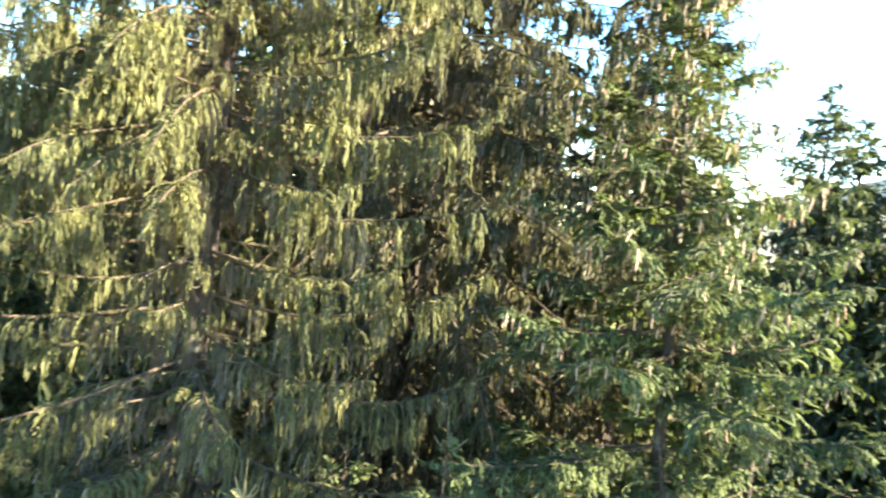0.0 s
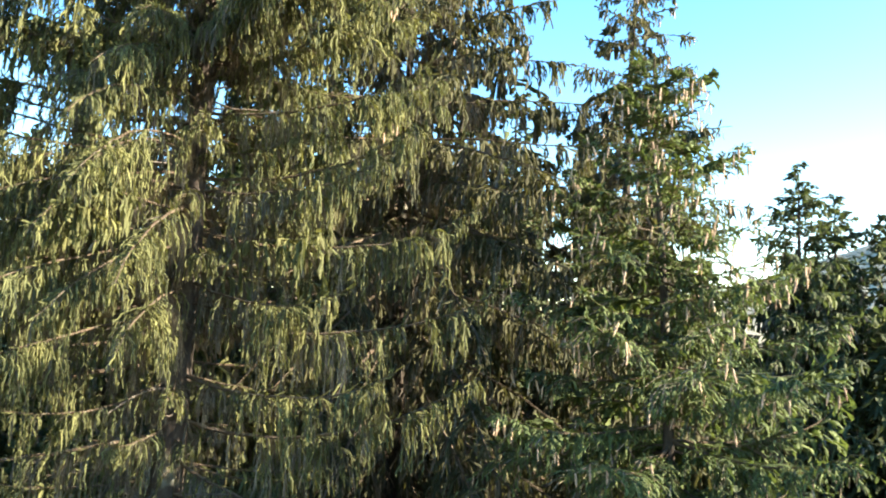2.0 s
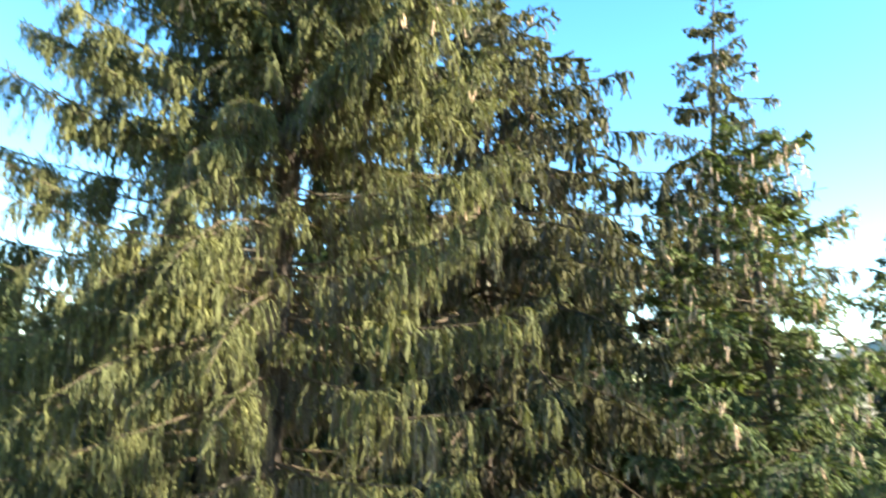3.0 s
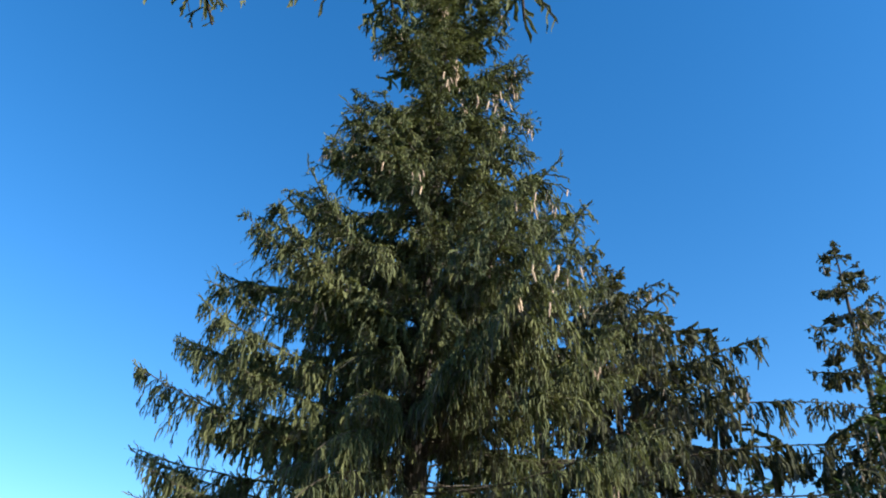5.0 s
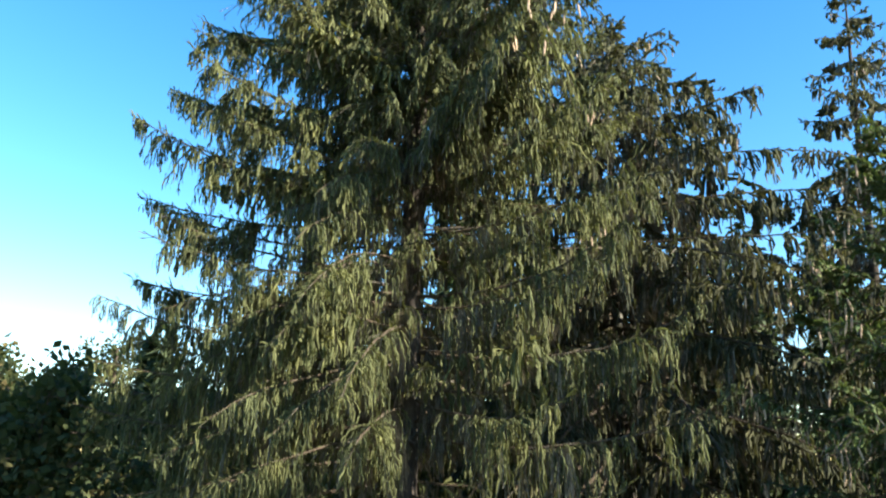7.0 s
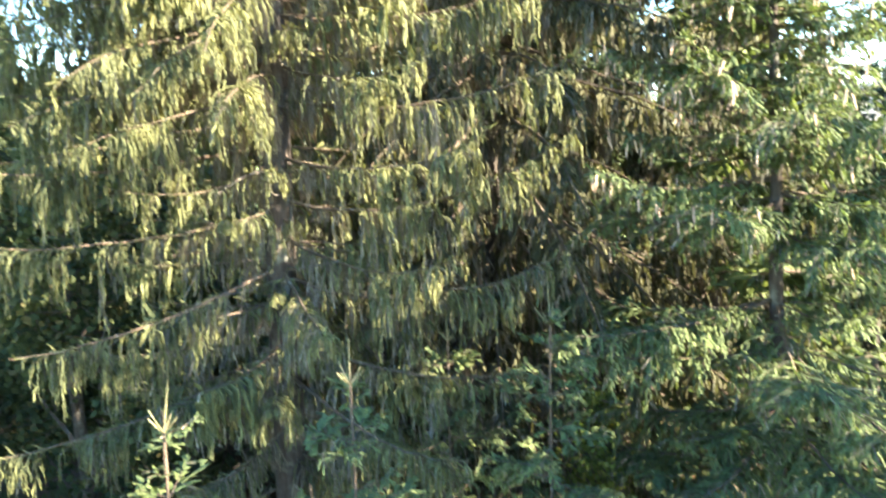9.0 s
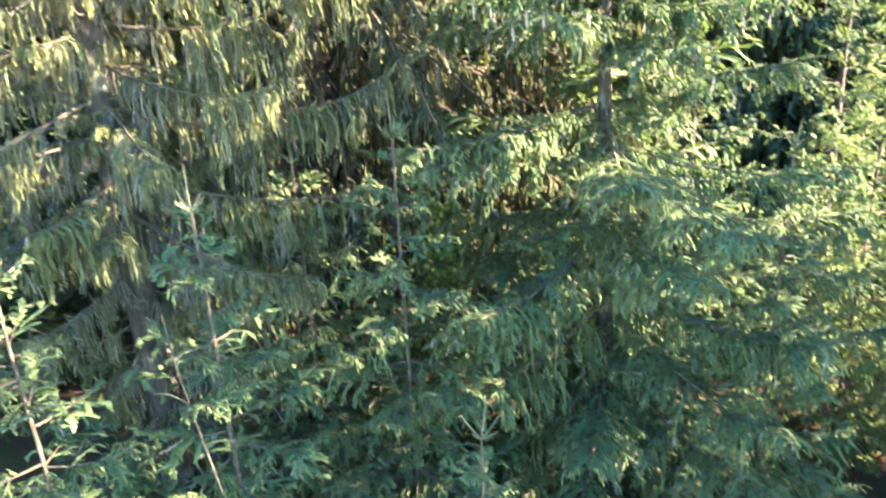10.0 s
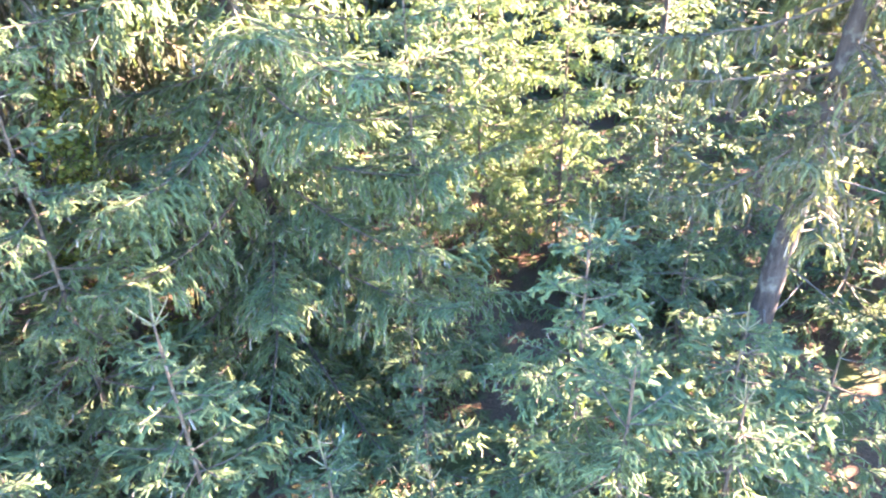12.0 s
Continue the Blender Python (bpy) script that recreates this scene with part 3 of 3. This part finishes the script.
# ---- the wood behind ----
def far_woods():
    """The wood's depth: many dark spruces, too dense to tell apart."""
    rng = np.random.default_rng(5)
    soups = []
    for k in range(64):
        az = -62 + 142 * (k + rng.random()) / 64
        d = rng.uniform(16.5, 23)
        top = float(np.interp(az, (-62, -34, -27, 14, 20, 50, 80), (8.0, 8.6, 11.8, 11.8, 7.8, 6.0, 4.5))) * rng.uniform(0.86, 1.04)
        x, y = d * math.sin(radians(az)), d * math.cos(radians(az))
        n = 1100 if -40 < az < 22 else 800
        f = rng.random(n) ** 0.75
        a = rng.uniform(0, 2 * math.pi, n)
        r = (1.75 * f + 0.05) * rng.uniform(0.55, 1.0, n)
        p = np.stack([x + r * np.sin(a), y + r * np.cos(a), top * (1 - f * 0.98)], 1)
        out = np.stack([np.sin(a), np.cos(a), np.full(n, -0.55)], 1) + rng.normal(0, 0.35, (n, 3))
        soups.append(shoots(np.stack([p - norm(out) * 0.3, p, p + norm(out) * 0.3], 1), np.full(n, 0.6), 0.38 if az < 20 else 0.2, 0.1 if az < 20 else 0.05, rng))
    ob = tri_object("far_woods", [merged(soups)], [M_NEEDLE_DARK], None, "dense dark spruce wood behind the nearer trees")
    return tagged(ob, category="wood", kind="stuff")


far_woods()

# ---- spruces farther off ----
for i, (x, y, h, r) in enumerate([(7.5, 15.4, 9.9, 2.2), (8.6, 16.0, 9.5, 2.1), (9.4, 15.2, 9.2, 2.1), (11.6, 15.6, 9.6, 2.0)]):
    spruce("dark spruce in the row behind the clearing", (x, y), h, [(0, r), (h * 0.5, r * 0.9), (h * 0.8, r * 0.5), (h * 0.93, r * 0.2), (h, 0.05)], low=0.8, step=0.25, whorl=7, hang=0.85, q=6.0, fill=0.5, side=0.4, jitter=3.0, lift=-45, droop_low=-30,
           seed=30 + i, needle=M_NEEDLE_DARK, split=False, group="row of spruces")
for i, (x, y, h, r) in enumerate([(-5.2, 12.0, 9.0, 2.4), (-2.4, 13.5, 9.5, 2.6), (1.4, 13.5, 10.8, 2.5), (3.2, 14.2, 9.4, 2.2), (4.6, 12.4, 7.2, 2.2), (0.0, 12.8, 11.3, 2.4)]):
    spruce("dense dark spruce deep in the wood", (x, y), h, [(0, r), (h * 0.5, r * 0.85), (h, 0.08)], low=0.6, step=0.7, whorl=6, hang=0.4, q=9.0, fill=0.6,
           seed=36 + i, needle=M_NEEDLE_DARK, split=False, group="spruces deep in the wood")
for i, (x, y, h, r) in enumerate([(8.6, 7.2, 3.8, 1.8), (9.4, 4.4, 4.2, 2.0), (8.0, 10.4, 5.2, 2.0), (6.4, 9.6, 5.2, 1.9), (8.2, 2.2, 3.2, 1.7), (4.4, 9.6, 4.8, 1.8), (11.6, 7.4, 4.0, 2.0), (11.2, 9.6, 4.6, 2.0), (12.5, 4.6, 4.2, 2.2)]):
    spruce("half-grown spruce in the shade of taller ones", (x, y), h, [(0, r), (h * 0.5, r * 0.75), (h, 0.06)], low=0.3, step=0.4, whorl=6, hang=0.3, q=2.8, fill=0.42,
           seed=41 + i, needle=M_NEEDLE_YOUNG, split=False, group="half-grown spruces")

# Added on the sun side, mostly out of view, to shade the lower trees.
for i, (x, y, h, r) in enumerate([(8.6, -1.2, 8.6, 2.2), (10.8, 0.8, 9.8, 2.1), (11.9, 3.0, 10.2, 2.1), (12.8, 4.4, 10.6, 2.1)]):
    spruce("added spruce that shades the clearing from the sun", (x, y), h, [(0, r), (h * 0.5, r * 0.85), (h, 0.08)], low=0.6, step=0.7, whorl=6, hang=0.4, q=9.0, fill=0.9,
           seed=50 + i, needle=M_NEEDLE, split=False, group="spruces at the edge")

# ---- young spruces ----
YOUNG = [(5.5, 7.3, 6.1, 1.0), (6.3, 6.6, 5.2, 0.95), (0.37, 5.3, 4.7, 1.1), (-1.77, 3.6, 4.5, 1.1), (-0.88, 4.3, 4.55, 1.1), (-0.5, 6.0, 4.4, 1.2),
         (0.77, 3.9, 3.05, 1.0), (3.36, 2.9, 3.3, 0.9), (3.17, 2.22, 2.75, 1.1), (3.9, 1.9, 2.3, 1.1), (3.35, 5.2, 4.45, 0.8), (4.37, 2.3, 2.45, 1.1), (-2.55, 2.9, 5.0, 0.9),
         (-0.3, 4.0, 2.2, 1.1), (4.4, 3.7, 1.7, 0.9), (5.0, 2.7, 1.9, 1.0), (6.8, 4.8, 1.5, 1.1), (8.0, 3.5, 1.5, 1.2), (-2.2, 4.8, 2.6, 1.3), (-1.0, 3.2, 2.4, 1.0), (2.2, 3.1, 1.5, 0.9), (1.5, 3.3, 1.9, 0.9), (2.6, 3.9, 1.6, 0.9), (3.0, 4.8, 1.4, 0.9),
         (5.8, 4.0, 1.7, 1.2), (6.1, 5.2, 1.8, 1.2), (7.6, 4.6, 2.2, 1.3), (5.6, 2.2, 1.7, 1.1), (7.3, 5.8, 2.4, 1.3)]
for i, (x, y, h, r) in enumerate(YOUNG):
    spruce("young green spruce with a thin stem and upright leader", (x, y), h, [(0, r), (h * 0.3, r), (h * 0.7, r * 0.55), (h, 0.06)], low=0.25, step=0.38 if i > 1 else 0.3, hang=0.3, q=0.95 if 1 < i < 13 else 1.25 if i < 2 else 1.6, fill=0.85, side=0.34,
           seed=60 + i, spokes=0.3 if h > 2.2 else 0.2, split=1 < i < 13, trunk=0.02, needle=M_NEEDLE_YOUNG if i > 1 else M_NEEDLE_SUNLIT, stem=M_STEM, group="young spruces", droop_low=-12)


# ---- broad-leaved trees and bushes ----
def leaf_tree(label, base, height, spread, leaves, size, seed, material, low=0.1, group="", sparse=0.0):
    """A broad-leaved tree: stem, forking limbs, and leaves in clumps on the twigs' ends."""
    rng = np.random.default_rng(seed)
    thing = new("broadleaf_tree")
    thing.location = (base[0], base[1], 0)
    tagged(thing, label, "tree", group)
    zs = np.linspace(0, height * 0.8, 12)
    centre = np.stack([np.cumsum(rng.normal(0, 0.02 * height / 8, 12)), np.cumsum(rng.normal(0, 0.02 * height / 8, 12)), zs - 0.05], 1)
    tube_part("trunk", centre, 0.014 * height * (1 - zs / height) + 0.01, 8, M_STEM, thing)
    wood, ends = [], []
    for k in range(26):
        f = low + (0.96 - low) * (k + rng.random()) / 26
        z = f * height * 0.8
        root = np.array([np.interp(z, centre[:, 2], centre[:, j]) for j in range(2)] + [z])
        reach = spread * math.sqrt(max(0.08, 1 - (2 * f - 0.8) ** 2)) * rng.uniform(0.7, 1.1)
        ax = branch_axis(root, rng.uniform(0, 360), reach, 38 + 30 * f, 20 + 40 * f, rng, 9)
        wood.append(soup(tube(ax, np.linspace(0.006 * height * (1.1 - f) + 0.006, 0.004, 9), 4)))
        m = 16
        p, t = along(ax[None], np.zeros(m, int), rng.uniform(0.25, 1.0, m))
        tw = strands(p, norm(t + rng.normal(0, 0.7, p.shape)), rng.uniform(0.2, 0.45, m) * reach, np.full(m, 0.1), 5, rng, 0.25)
        wood.append(soup(ribbons(tw, 0.012 * height / 8)))
        ends.append(tw)
    tw = np.concatenate(ends)
    n = int(leaves * (1 - sparse))
    i = rng.integers(0, len(tw), n)
    p, t = along(tw, i, rng.uniform(0.15, 1.0, n))
    p = p + rng.normal(0, 0.06 * spread, p.shape)
    d = norm(rng.normal(size=p.shape) + np.array([0, 0, -0.3]))
    s = norm(np.cross(d, rng.normal(size=p.shape)))
    s = s * np.where(np.cross(d, s)[:, 2:] > 0, -1.0, 1.0)
    w = np.cross(d, s)
    a = size * rng.uniform(0.6, 1.3, (n, 1))
    co = np.stack([p, p + d * a * 0.5 + s * a * 0.36 + w * a * 0.1, p + d * a, p + d * a * 0.5 - s * a * 0.36 + w * a * 0.1], 1).reshape(-1, 3)
    co = np.concatenate([co, np.repeat(-w, 4, 0)], 1)
    tri_object("crown", [(co, (np.arange(n)[:, None, None] * 4 + KEEL[None]).reshape(-1, 3)), merged(wood)], [material, M_TWIG], thing)["kind"] = "stuff"
    return thing


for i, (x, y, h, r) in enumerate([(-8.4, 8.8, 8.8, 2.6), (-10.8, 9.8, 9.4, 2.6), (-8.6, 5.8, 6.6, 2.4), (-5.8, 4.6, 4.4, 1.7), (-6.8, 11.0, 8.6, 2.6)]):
    leaf_tree("green broad-leaved tree, coloured dark for deep shade", (x, y), h, r, 12500, 0.14, 80 + i, M_LEAF_FAR_SHADED, group="broad-leaved trees")
leaf_tree("low dark bush under the tall spruce", (-5.6, 8.6), 7.4, 2.4, 11000, 0.11, 84, M_LEAF_FAR_SHADED)
leaf_tree("thinly leaved autumn tree with pale twigs", (-15.5, 18.0), 11.5, 3.2, 9000, 0.13, 90, M_LEAF_FAR_SHADED, sparse=0.5)
leaf_tree("broad-leaved tree in yellowing leaf", (-18.5, 18.0), 9.8, 3.4, 16000, 0.15, 91, M_LEAF_FAR_SHADED)
leaf_tree("small sunlit broad-leaved sapling between spruces", (0.9, 7.2), 4.3, 0.9, 5000, 0.06, 92, M_LEAF)


def bare_sapling(base, top, label):
    """A dead thin sapling, bent over at its top, with a few pale twigs."""
    rng = np.random.default_rng(7)
    thing = new("bare_sapling")
    thing.location = (base[0], base[1], 0)
    tagged(thing, label, "tree")
    f = np.linspace(0, 1, 14)[:, None]
    way = np.array([top[0] - base[0], top[1] - base[1], top[2]])
    pts = way * f + np.array([0.1, 0.02, 0]) * np.sin(f * 5.0) * f
    tube_part("stem", pts, np.linspace(0.011, 0.005, 14), 7, M_STEM, thing)
    for u, az, long in ((11, -70, 0.26), (12, 60, 0.12), (10, 100, 0.2), (9, -30, 0.22), (7, 140, 0.3), (8, 20, 0.16)):
        ax = branch_axis(pts[u], az, long, 30, -20, rng, 7)
        tube_part("twig", ax, np.linspace(0.006, 0.003, 7), 5, M_SHOOT, thing)
    return thing


bare_sapling((-0.75, 3.95), (-0.935, 3.9, 4.0), "thin bare sapling with a bent top among young spruces")
